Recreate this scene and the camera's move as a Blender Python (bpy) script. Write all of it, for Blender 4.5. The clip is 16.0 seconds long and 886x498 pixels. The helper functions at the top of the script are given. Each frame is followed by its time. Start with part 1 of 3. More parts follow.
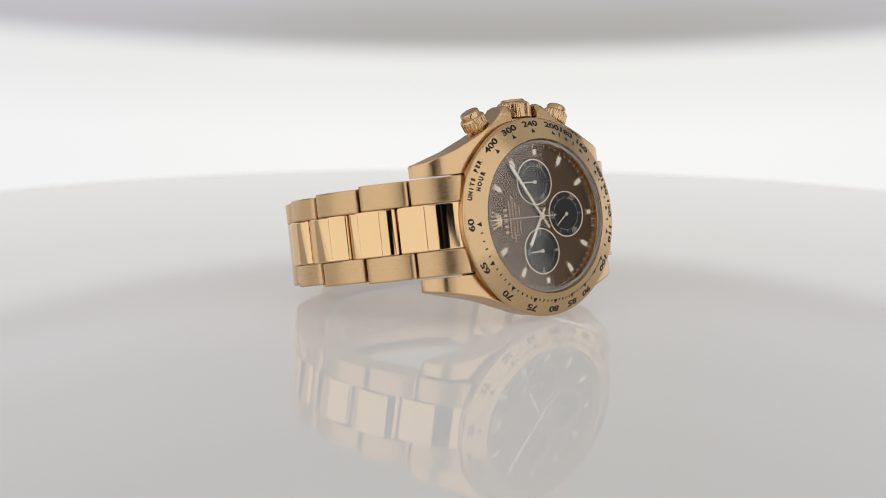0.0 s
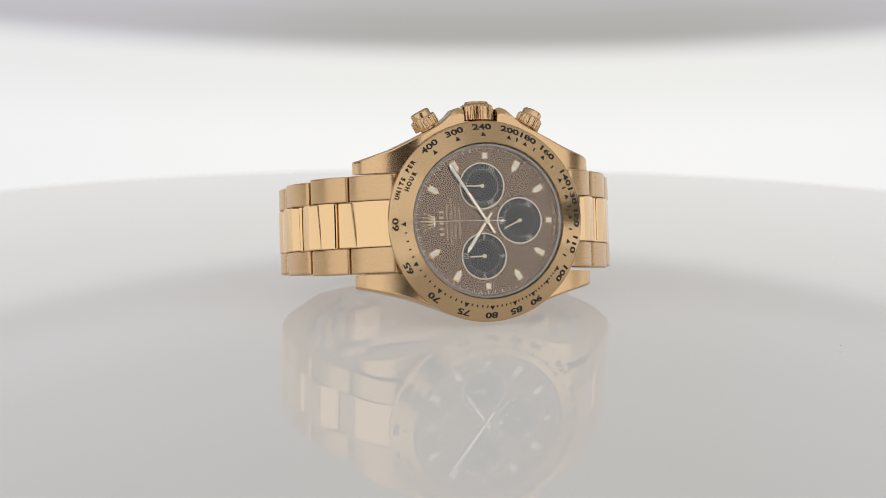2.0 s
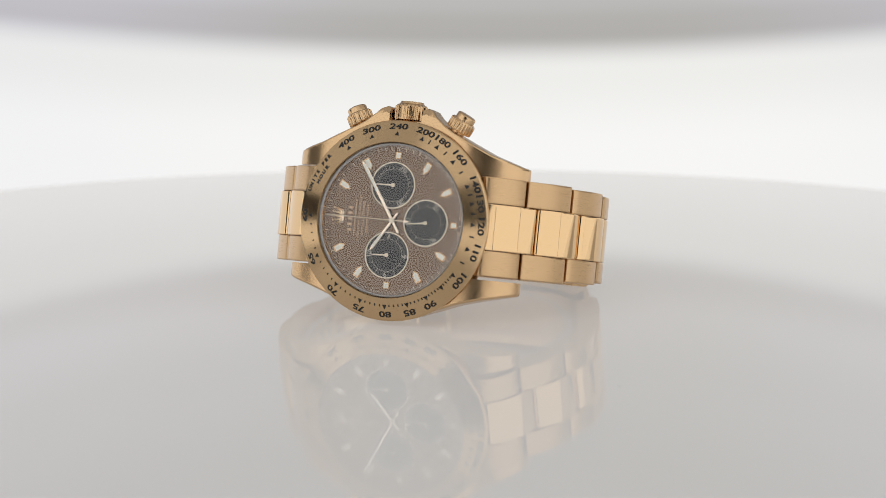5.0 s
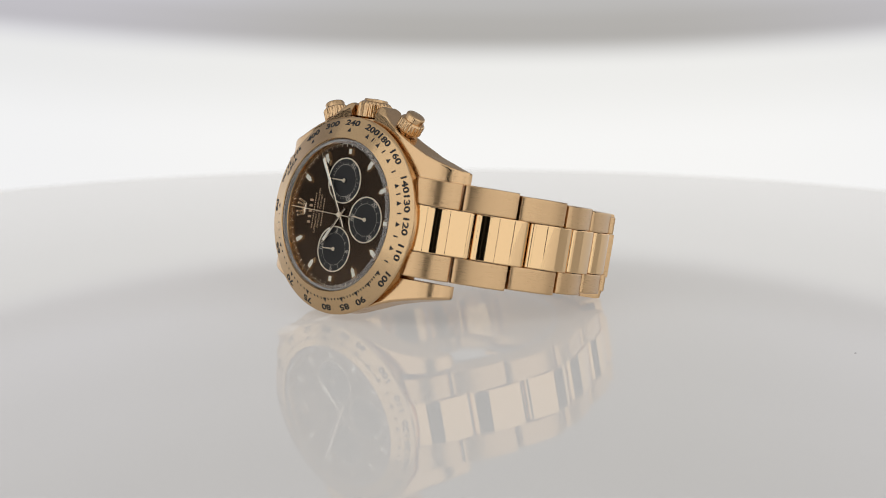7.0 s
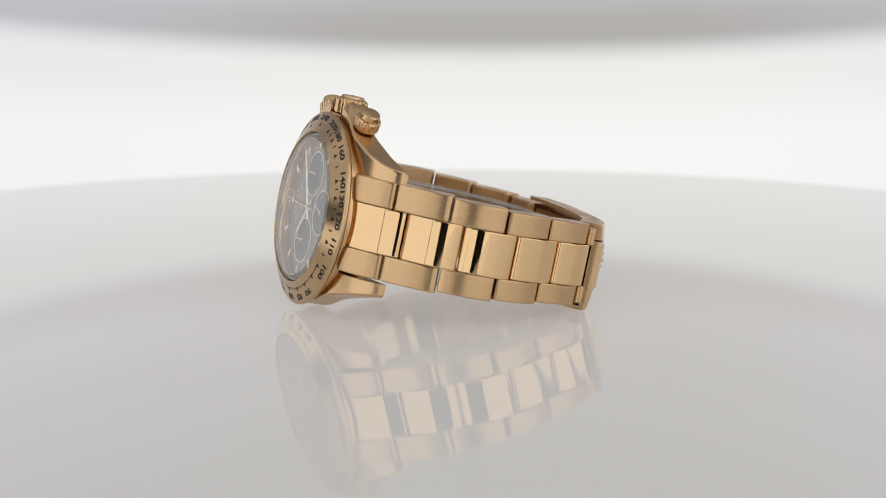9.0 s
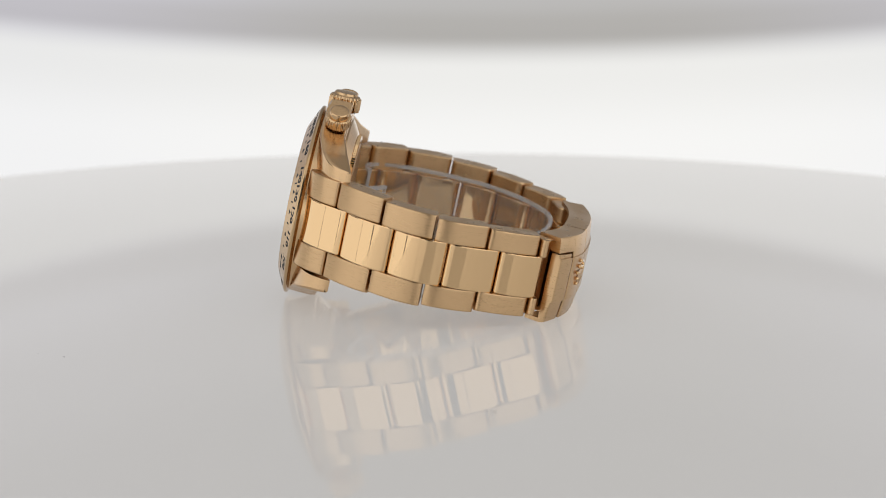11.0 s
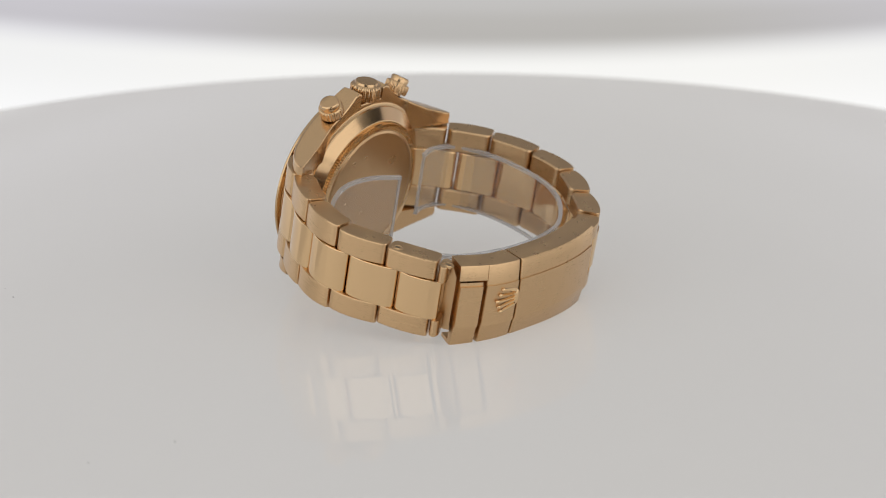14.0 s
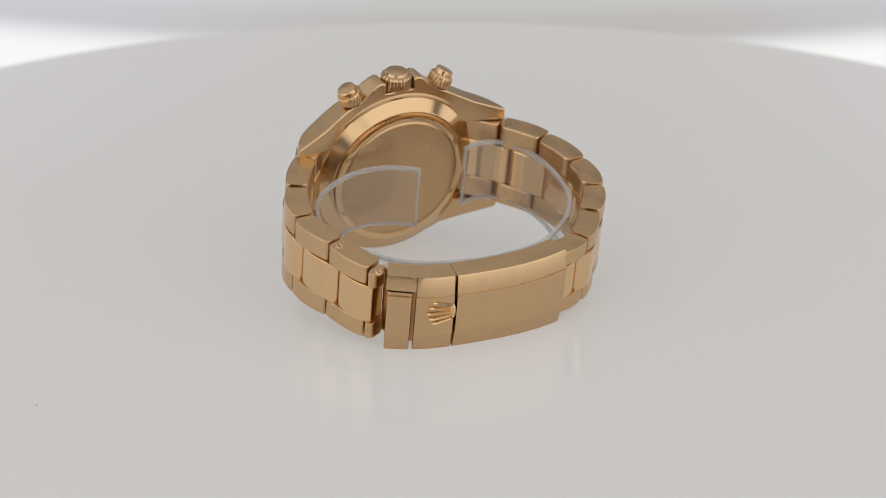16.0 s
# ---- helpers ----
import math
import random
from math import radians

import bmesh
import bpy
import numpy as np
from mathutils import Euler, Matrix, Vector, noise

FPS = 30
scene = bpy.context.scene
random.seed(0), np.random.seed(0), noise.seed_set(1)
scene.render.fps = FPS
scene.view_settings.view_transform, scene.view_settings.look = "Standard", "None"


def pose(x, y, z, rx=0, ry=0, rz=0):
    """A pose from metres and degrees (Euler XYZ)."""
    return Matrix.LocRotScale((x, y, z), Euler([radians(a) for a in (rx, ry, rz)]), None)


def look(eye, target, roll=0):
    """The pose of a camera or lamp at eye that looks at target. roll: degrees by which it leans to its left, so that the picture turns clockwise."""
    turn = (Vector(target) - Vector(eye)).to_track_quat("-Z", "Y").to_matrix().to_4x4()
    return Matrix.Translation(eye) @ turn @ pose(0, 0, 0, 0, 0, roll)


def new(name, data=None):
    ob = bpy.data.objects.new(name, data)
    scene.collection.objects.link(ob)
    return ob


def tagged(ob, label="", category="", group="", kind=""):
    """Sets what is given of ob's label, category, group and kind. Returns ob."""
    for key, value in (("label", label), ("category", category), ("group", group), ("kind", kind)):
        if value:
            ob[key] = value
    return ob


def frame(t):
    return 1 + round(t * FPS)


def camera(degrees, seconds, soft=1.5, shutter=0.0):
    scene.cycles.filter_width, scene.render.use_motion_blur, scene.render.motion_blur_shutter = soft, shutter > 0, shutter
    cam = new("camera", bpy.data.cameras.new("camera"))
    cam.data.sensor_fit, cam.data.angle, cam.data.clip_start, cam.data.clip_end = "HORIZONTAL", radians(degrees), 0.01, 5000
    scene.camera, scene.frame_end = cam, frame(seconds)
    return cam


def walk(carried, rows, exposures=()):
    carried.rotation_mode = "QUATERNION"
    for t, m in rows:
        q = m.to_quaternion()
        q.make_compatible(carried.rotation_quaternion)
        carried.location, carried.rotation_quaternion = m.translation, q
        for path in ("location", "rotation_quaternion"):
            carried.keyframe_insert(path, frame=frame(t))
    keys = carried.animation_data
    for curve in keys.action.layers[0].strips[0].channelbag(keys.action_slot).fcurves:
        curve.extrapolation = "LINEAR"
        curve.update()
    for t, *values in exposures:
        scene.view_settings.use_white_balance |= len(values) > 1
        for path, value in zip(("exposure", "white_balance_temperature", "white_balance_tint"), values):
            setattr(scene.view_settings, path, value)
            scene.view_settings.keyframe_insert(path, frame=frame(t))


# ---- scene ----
MM = 0.001
G = 0.49                      # height of the table top in the turning frame, mm
# ---- camera: on an arm that swings up about the table's axis ----
cam = camera(20.372, 16.0, soft=0.8)
cam.data.dof.use_dof = True
cam.data.dof.focus_distance = 0.505
cam.data.dof.aperture_fstop = 20.0
ELEV = [(0, 9.75), (4, 9.75), (8, 9.75), (9.2, 9.75), (9.8, 9.82), (10.3, 10.15), (10.8, 10.8), (11.3, 11.66), (11.8, 12.75),
        (12.5, 14.5), (13.2, 16.2), (14, 17.93), (15, 20.08), (16, 22.2)]


def arm(elev):
    """Pose of the camera for an elevation in degrees."""
    a = radians(elev)
    fwd, up = Vector((0, math.cos(a), -math.sin(a))), Vector((0, math.sin(a), math.cos(a)))
    eye = Vector((-0.344, 0, 20.282 - G)) - up * 9.671 - fwd * 518.95
    return look(eye * MM, (eye + fwd * 518) * MM, 0)


ARM_ROWS = [(t, arm(e)) for t, e in ELEV]
walk(cam, ARM_ROWS, ((0, -0.06), (9.2, -0.06), (11.3, -0.06), (12.5, -0.02), (14.5, 0.09), (16, 0.13)))

# turning of the table: seconds and degrees
TURN = [(t, 37.956 - 11.9896 * t + d) for t, d in
        ((0, .42), (1, .4), (2, .22), (3, .06), (4, .0), (5, -.12), (6, -.22), (7, -.27), (8, -.26), (9, -.26), (10, -.3), (11, -.36), (12, -.22), (13, .02), (14, .17), (15, .24), (16, .3))]
# pose of the watch on the table: x towards six o'clock, y into the case, z towards the crown
WATCH = Matrix.Translation(Vector((1.015, -31.235, 21.353 - G)) * MM) @ pose(0, 0, 0, 0, 0, 2.015) @ pose(0, 0, 0, -11.85) @ pose(0, 0, 0, 0, 1.603)

# ---- world ----
world = bpy.data.worlds.new("world")
scene.world = world
world.use_nodes = True
world.node_tree.nodes["Background"].inputs[0].default_value = (0.9, 0.93, 1, 1)
world.node_tree.nodes["Background"].inputs[1].default_value = 0.02
scene.view_settings.exposure = 0.0


# ---- materials ----
def mat(name, color, rough=0.5, metal=0.0, **more):
    m = bpy.data.materials.new(name)
    m.use_nodes = True
    b = m.node_tree.nodes["Principled BSDF"]
    b.inputs["Base Color"].default_value = (*color, 1)
    b.inputs["Roughness"].default_value = rough
    b.inputs["Metallic"].default_value = metal
    for k, v in more.items():
        b.inputs[k.replace("_", " ")].default_value = v
    return m


def nodes_of(m):
    return m.node_tree.nodes, m.node_tree.links, m.node_tree.nodes["Principled BSDF"]


def glow(name, color, strength):
    m = bpy.data.materials.new(name)
    m.use_nodes = True
    n = m.node_tree.nodes
    n.clear()
    e, o = n.new("ShaderNodeEmission"), n.new("ShaderNodeOutputMaterial")
    e.inputs[0].default_value, e.inputs[1].default_value = (*color, 1), strength
    m.node_tree.links.new(e.outputs[0], o.inputs[0])
    return m


def brush(m, scale, low, high, bump=0.0):
    """Fine streaks and soft blotches in the gloss of a metal; scale stretches the grain along the local axes."""
    n, l, b = nodes_of(m)
    tc, mp = n.new("ShaderNodeTexCoord"), n.new("ShaderNodeMapping")
    mp.inputs["Scale"].default_value = scale
    grain, blot = n.new("ShaderNodeTexNoise"), n.new("ShaderNodeTexNoise")
    grain.inputs["Scale"].default_value, blot.inputs["Scale"].default_value = 1.0, 260.0
    grain.inputs["Detail"].default_value = 3
    mix, rng = n.new("ShaderNodeMath"), n.new("ShaderNodeMapRange")
    mix.operation = "MULTIPLY_ADD"
    mix.inputs[1].default_value = 0.35
    rng.inputs["From Min"].default_value, rng.inputs["From Max"].default_value = 0.35, 1.0
    rng.inputs["To Min"].default_value, rng.inputs["To Max"].default_value = low, high
    l.new(tc.outputs["Object"], mp.inputs[0])
    l.new(mp.outputs[0], grain.inputs["Vector"])
    l.new(tc.outputs["Object"], blot.inputs["Vector"])
    l.new(blot.outputs[0], mix.inputs[0])
    l.new(grain.outputs[0], mix.inputs[2])
    l.new(mix.outputs[0], rng.inputs[0])
    l.new(rng.outputs[0], b.inputs["Roughness"])
    if bump:
        bp = n.new("ShaderNodeBump")
        bp.inputs["Strength"].default_value, bp.inputs["Distance"].default_value = bump, 0.00002
        l.new(grain.outputs[0], bp.inputs["Height"])
        l.new(bp.outputs[0], b.inputs["Normal"])
    return m


gold_polished = brush(mat("polished_rose_gold", (0.79, 0.545, 0.30), 0.06, 1), (300, 300, 300), 0.035, 0.07)
gold_brushed = brush(mat("brushed_rose_gold", (0.645, 0.435, 0.24), 0.3, 1, Anisotropic=0.7, Anisotropic_Rotation=0.25), (400, 400, 20000), 0.25, 0.34, 0.05)
gold_inner = brush(mat("satin_rose_gold", (0.60, 0.395, 0.215), 0.3, 1), (300, 300, 300), 0.26, 0.34)
gold_case = brush(mat("satin_polished_rose_gold", (0.66, 0.448, 0.25), 0.22, 1), (120, 120, 120), 0.19, 0.24)
gold_back = brush(mat("case_back_rose_gold", (0.66, 0.448, 0.25), 0.15, 1), (120, 120, 120), 0.13, 0.17)
pale_gold = mat("pale_gold", (0.86, 0.76, 0.62), 0.16, 1)
gold_bezel = brush(mat("bezel_rose_gold", (0.60, 0.418, 0.235), 0.18, 1), (250, 250, 250), 0.14, 0.2)
marker_gold = mat("marker_rose_gold", (0.60, 0.44, 0.27), 0.22, 1)
hand_gold = mat("satin_pale_gold", (0.80, 0.70, 0.55), 0.4, 0.55)
gold_print = mat("gold_print", (0.50, 0.36, 0.24), 0.4, 0.5)
grey_print = mat("grey_print", (0.48, 0.44, 0.38), 0.5)
engraved = mat("black_engraving", (0.010, 0.009, 0.008), 0.7)
cream = mat("cream_paint", (0.80, 0.72, 0.58), 0.45)
lume = mat("luminous_fill", (0.82, 0.80, 0.72), 0.5)
dial_brown = mat("brown_sunray_dial", (0.16, 0.108, 0.074), 0.2, 1)
dial_black = mat("black_subdial", (0.004, 0.004, 0.0045), 0.4)
crystal_mat = bpy.data.materials.new("sapphire_crystal")
crystal_mat.use_nodes = True
_n, _l = crystal_mat.node_tree.nodes, crystal_mat.node_tree.links
_n.clear()
_t, _g, _f, _m, _o = (_n.new("ShaderNode" + k) for k in ("BsdfTransparent", "BsdfGlossy", "LayerWeight", "MixShader", "OutputMaterial"))
_p, _q = _n.new("ShaderNodeMath"), _n.new("ShaderNodeMath")
_p.operation, _q.operation = "POWER", "MULTIPLY_ADD"
_p.inputs[1].default_value, _q.inputs[1].default_value, _q.inputs[2].default_value = 3.0, 0.90, 0.075
_f.inputs["Blend"].default_value, _g.inputs["Roughness"].default_value = 0.5, 0.01
_l.new(_f.outputs["Facing"], _p.inputs[0])
_l.new(_p.outputs[0], _q.inputs[0])
_l.new(_q.outputs[0], _m.inputs[0])
_l.new(_t.outputs[0], _m.inputs[1])
_l.new(_g.outputs[0], _m.inputs[2])
_l.new(_m.outputs[0], _o.inputs[0])
film_mat = mat("clear_plastic_film", (0.40, 0.41, 0.42), 0.1, 0, IOR=1.4, Alpha=0.11)
film_edge = mat("plastic_cut_edge", (0.58, 0.58, 0.59), 0.2, 0, IOR=1.45, Alpha=0.48)
# emission stands in for light from below; no lamp sits under the disc
acrylic = mat("glowing_white_gloss_acrylic", (0.36, 0.355, 0.35), 0.008, 0, IOR=1.275, Emission_Color=(1, 0.975, 0.94, 1), Emission_Strength=0.292)
gasket_mat = mat("pale_translucent_ring", (0.36, 0.36, 0.36), 0.15, 0, IOR=1.6)
rim_glass = mat("crystal_edge", (0.55, 0.53, 0.51), 0.08, 0, IOR=1.76, Alpha=0.3)
dark_wall = mat("dark_studio_wall", (0.055, 0.052, 0.049), 0.8)
softbox_black = mat("softbox_shell", (0.02, 0.02, 0.02), 0.6)


# ---- mesh helpers ----
def part(name, bm, material, parent=None, label=""):
    bmesh.ops.recalc_face_normals(bm, faces=bm.faces)
    me = bpy.data.meshes.new(name)
    bm.to_mesh(me)
    bm.free()
    for m in (material if isinstance(material, (list, tuple)) else [material]):
        me.materials.append(m)
    ob = new(name, me)
    if parent:
        ob.parent = parent
    if label:
        ob["label"] = label
    return ob


def smooth(ob, angle=35):
    me = ob.data
    me.polygons.foreach_set("use_smooth", [True] * len(me.polygons))
    me.set_sharp_from_angle(angle=radians(angle))
    return ob


def box_bm(x0, x1, y0, y1, z0, z1, bevel=0.0, segments=2, k=MM):
    bm = bmesh.new()
    bmesh.ops.create_cube(bm, size=1)
    for v in bm.verts:
        v.co = Vector(((x0 + x1) / 2 + v.co.x * (x1 - x0), (y0 + y1) / 2 + v.co.y * (y1 - y0), (z0 + z1) / 2 + v.co.z * (z1 - z0))) * k
    if bevel:
        bmesh.ops.bevel(bm, geom=bm.edges[:], offset=bevel * k, segments=segments, affect="EDGES", profile=0.5)
    return bm


def lathe(profile, steps=128, k=MM, axis="y", ripple=None, closed=False):
    """Turn (radius, height) pairs about an axis; closed joins the last ring to the first."""
    bm = bmesh.new()
    rings = []
    for j, (r, h) in enumerate(profile):
        if r < 1e-6:
            rings.append([bm.verts.new(Vector((0, h, 0)) * k)])
            continue
        ring = []
        for i in range(steps):
            a = 2 * math.pi * i / steps
            rr = r + (ripple(i, j) if ripple else 0)
            ring.append(bm.verts.new(Vector((rr * math.cos(a), h, rr * math.sin(a))) * k))
        rings.append(ring)
    pairs = list(zip(rings, rings[1:])) + ([(rings[-1], rings[0])] if closed else [])
    for a, b in pairs:
        for i in range(steps):
            j = (i + 1) % steps
            if len(a) == 1 and len(b) == 1:
                continue
            if len(a) == 1:
                bm.faces.new((a[0], b[i], b[j]))
            elif len(b) == 1:
                bm.faces.new((a[i], a[j], b[0]))
            else:
                bm.faces.new((a[i], a[j], b[j], b[i]))
    if axis == "z":
        for v in bm.verts:
            v.co = Vector((v.co.x, -v.co.z, v.co.y))
    return bm


def loft(sections, k=MM, caps=True):
    """Join closed rings of equal length."""
    bm = bmesh.new()
    rings = [[bm.verts.new(Vector(p) * k) for p in s] for s in sections]
    n = len(rings[0])
    for a, b in zip(rings, rings[1:]):
        for i in range(n):
            j = (i + 1) % n
            bm.faces.new((a[i], a[j], b[j], b[i]))
    if caps:
        bm.faces.new(rings[0])
        bm.faces.new(rings[-1][::-1])
    return bm


def merge(into, other):
    me = bpy.data.meshes.new("t")
    other.to_mesh(me)
    other.free()
    into.from_mesh(me)
    bpy.data.meshes.remove(me)
    return into


# ---- the studio ----
def build_studio():
    k = 1.0
    floor = part("floor", box_bm(-2.2, 2.2, -2.4, 2.2, -0.95, -0.9, k=k), dark_wall)
    tagged(floor, "dark grey studio floor under the table", "floor", kind="structure")
    top = part("ceiling", box_bm(-2.2, 2.2, -2.4, 2.2, 1.7, 1.75, k=k), dark_wall)
    tagged(top, "dark grey studio ceiling", "ceiling", kind="structure")
    for name, b in (("wall_north", (-2.2, 2.2, 2.2, 2.25)), ("wall_south", (-2.2, 2.2, -2.45, -2.4)),
                    ("wall_west", (-2.25, -2.2, -2.4, 2.2)), ("wall_east", (2.2, 2.25, -2.4, 2.2))):
        w = part(name, box_bm(*b, -0.9, 1.7, k=k), dark_wall)
        tagged(w, "plain dark grey studio wall", "wall", kind="structure")


def softbox(place, target, w, h, strength, label, color=(1, 0.985, 0.97), hang=False):
    """A shallow black shell with a glowing diffuser, facing its target, on a pole."""
    root = new("softbox")
    m = look(place, target)
    root.matrix_world = m
    tagged(root, label, "studio light", group="studio lights")
    shell = bmesh.new()
    bmesh.ops.create_cube(shell, size=1)
    for v in shell.verts:
        f = 1.0 if v.co.z < 0 else 0.6
        v.co = Vector((v.co.x * (w + 0.02) * f, v.co.y * (h + 0.02) * f, 0.062 + v.co.z * 0.12))
    part("shell", shell, softbox_black, root)
    part("diffuser", box_bm(-w / 2, w / 2, -h / 2, h / 2, -0.008, -0.002, k=1), glow("diffuser_glow", color, strength), root)
    mount = m @ Vector((0, 0, 0.118))
    end = 1.7 if hang else -0.9
    pole = bmesh.new()
    bmesh.ops.create_cone(pole, cap_ends=True, segments=16, radius1=0.012, radius2=0.012, depth=abs(end - mount.z))
    bmesh.ops.transform(pole, matrix=m.inverted() @ Matrix.Translation((mount.x, mount.y, (mount.z + end) / 2)), verts=pole.verts)
    part("pole", pole, softbox_black, root)
    return root


def around(azimuth, elevation, r):
    """A place about the table; azimuth 0 is towards the camera, positive to its right."""
    a, e = radians(azimuth), radians(elevation)
    return (r * math.cos(e) * math.sin(a), -r * math.cos(e) * math.cos(a), r * math.sin(e) + 0.02)


def build_lights():
    mid = (0, 0, 0.02)
    for s in (-1, 1):
        softbox(around(s * 50, 20, 0.8), mid, 0.98, 0.95, 1.12, "upright rectangular softbox beside the camera")
        softbox(around(s * 100, -3.5, 0.62), around(0, -3.5, 0), 0.62, 0.145, 1.1, "long low white light panel beside the turntable")
        softbox(around(s * 14.0, 0.5, 0.68), around(0, 0.5, 0), 0.172, 0.25, 1.1, "narrow upright white light panel next to the camera arm")
        softbox(around(s * 104, 32, 0.86), mid, 0.8, 0.55, 0.6, "tilted softbox high beside the turntable")
    softbox(around(0, 50, 0.95), mid, 0.7, 0.5, 0.85, "wide softbox above the camera")
    softbox((0, 0, 0.98), (0, 0, 0), 2.4, 1.9, 0.52, "broad overhead softbox above the turntable", hang=True)
    softbox((0, 0.98, 0.72), mid, 1.5, 0.62, 0.6, "wide softbox high behind the backdrop", hang=True)


def build_backdrop():
    """White sheet bent round the back of the table, on the camera's arm; it glows by emission, with light falloff and a
    soft grey seam painted into the colour.
    """
    root = new("backdrop")
    tagged(root, "white glowing sheet with a soft grey seam and painted light falloff", "backdrop", kind="structure")
    m = bpy.data.materials.new("glowing_sheet")
    m.use_nodes = True
    n, l = m.node_tree.nodes, m.node_tree.links
    n.clear()
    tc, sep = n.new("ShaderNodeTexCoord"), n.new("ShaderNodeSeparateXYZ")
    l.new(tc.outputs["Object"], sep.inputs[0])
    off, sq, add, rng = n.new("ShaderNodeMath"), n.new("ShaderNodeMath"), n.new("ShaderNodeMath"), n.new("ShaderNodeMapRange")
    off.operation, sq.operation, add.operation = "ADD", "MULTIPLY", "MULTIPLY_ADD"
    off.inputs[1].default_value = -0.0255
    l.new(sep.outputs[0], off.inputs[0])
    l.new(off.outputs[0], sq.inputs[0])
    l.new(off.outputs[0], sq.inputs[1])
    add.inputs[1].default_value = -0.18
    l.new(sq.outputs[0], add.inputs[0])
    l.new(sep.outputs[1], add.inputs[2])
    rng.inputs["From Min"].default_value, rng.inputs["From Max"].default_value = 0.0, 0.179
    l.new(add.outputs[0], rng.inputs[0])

    def ramp(source, stops):
        r = n.new("ShaderNodeValToRGB")
        r.color_ramp.interpolation = "EASE"
        while len(r.color_ramp.elements) < len(stops):
            r.color_ramp.elements.new(0.5)
        for e, (p, c) in zip(r.color_ramp.elements, stops):
            e.position, e.color = p, (*c, 1)
        l.new(source, r.inputs[0])
        return r.outputs[0]

    def mix(kind, fac, a, b):
        m2 = n.new("ShaderNodeMix")
        m2.data_type, m2.blend_type = "RGBA", kind
        if isinstance(fac, float):
            m2.inputs[0].default_value = fac
        else:
            l.new(fac, m2.inputs[0])
        for k, v in ((6, a), (7, b)):
            if isinstance(v, tuple):
                m2.inputs[k].default_value = (*v, 1)
            else:
                l.new(v, m2.inputs[k])
        return m2.outputs[2]
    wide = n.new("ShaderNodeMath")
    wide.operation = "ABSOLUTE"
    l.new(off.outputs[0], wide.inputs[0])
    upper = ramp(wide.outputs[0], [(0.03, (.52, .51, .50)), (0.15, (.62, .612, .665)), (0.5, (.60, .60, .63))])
    # painted dimming of the unseen upper sheet, so the table mirrors less of it
    painted_fade = ramp(rng.outputs[0], [(0.0, (1, 1, 1)), (0.42, (1, 1, 1)), (0.55, (.80, .80, .80)), (0.75, (.56, .56, .56)), (1.0, (.5, .5, .5))])
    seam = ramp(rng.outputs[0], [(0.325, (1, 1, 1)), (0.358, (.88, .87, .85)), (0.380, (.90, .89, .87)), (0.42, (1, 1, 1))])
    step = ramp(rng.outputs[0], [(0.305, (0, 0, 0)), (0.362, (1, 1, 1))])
    lit = mix("MULTIPLY", 1.0, mix("MULTIPLY", 1.0, upper, painted_fade), seam)
    # light falloff put into the glow colour: dimmer at the sides and towards the seam
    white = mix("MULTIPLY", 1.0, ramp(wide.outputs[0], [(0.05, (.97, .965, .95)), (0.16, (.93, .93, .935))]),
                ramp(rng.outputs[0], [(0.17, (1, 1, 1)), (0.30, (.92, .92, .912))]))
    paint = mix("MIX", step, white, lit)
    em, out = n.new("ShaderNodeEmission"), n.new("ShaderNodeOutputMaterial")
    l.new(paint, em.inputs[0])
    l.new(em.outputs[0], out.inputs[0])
    # a bent sheet with the table's axis as its centre
    rings = []
    for i in range(49):
        a = radians(-72 + 144 * i / 48)
        rings.append([(r * math.sin(a), y, -0.519 - r * math.cos(a)) for r, y in ((0.23, -0.27), (0.23, 0.55), (0.236, 0.55), (0.236, -0.27))])
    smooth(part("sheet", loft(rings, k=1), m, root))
    return root


# ---- turntable ----
DUST = ((61.0, -68.0, 0.12), (58.4, -73.6, 0.1), (95.5, 15.8, 0.14), (112.0, 11.0, 0.12))


def build_turntable():
    root = new("turntable")
    tagged(root, "round glossy white acrylic turntable disc", "turntable")
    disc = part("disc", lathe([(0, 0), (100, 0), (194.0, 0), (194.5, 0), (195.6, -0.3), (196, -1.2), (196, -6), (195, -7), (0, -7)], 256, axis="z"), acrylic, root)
    smooth(disc)
    for x, y, r in DUST:
        speck = bmesh.new()
        bmesh.ops.create_icosphere(speck, subdivisions=1, radius=r * MM)
        for v in speck.verts:
            v.co = Vector((v.co.x * 1.3 + x * MM, v.co.y + y * MM, v.co.z * 0.5 + r * 0.3 * MM))
        part("dust_speck", speck, softbox_black, root, "tiny dark dust speck")
    smooth(part("pedestal", lathe([(0, -7.2), (60, -7.2), (60, -60), (90, -80), (90, -899), (0, -899)], 64, axis="z"), softbox_black, root))
    return root


# ---- the watch ----
def catmull(points, n=24):
    out = []
    p = [Vector(a) for a in points]
    p = [2 * p[0] - p[1]] + p + [2 * p[-1] - p[-2]]
    for a, b, c, d in zip(p, p[1:], p[2:], p[3:]):
        for i in range(n):
            t = i / n
            out.append(0.5 * ((2 * b) + (c - a) * t + (2 * a - 5 * b + 4 * c - d) * t * t + (3 * b - a - 3 * c + d) * t ** 3))
    return out + [p[-2]]


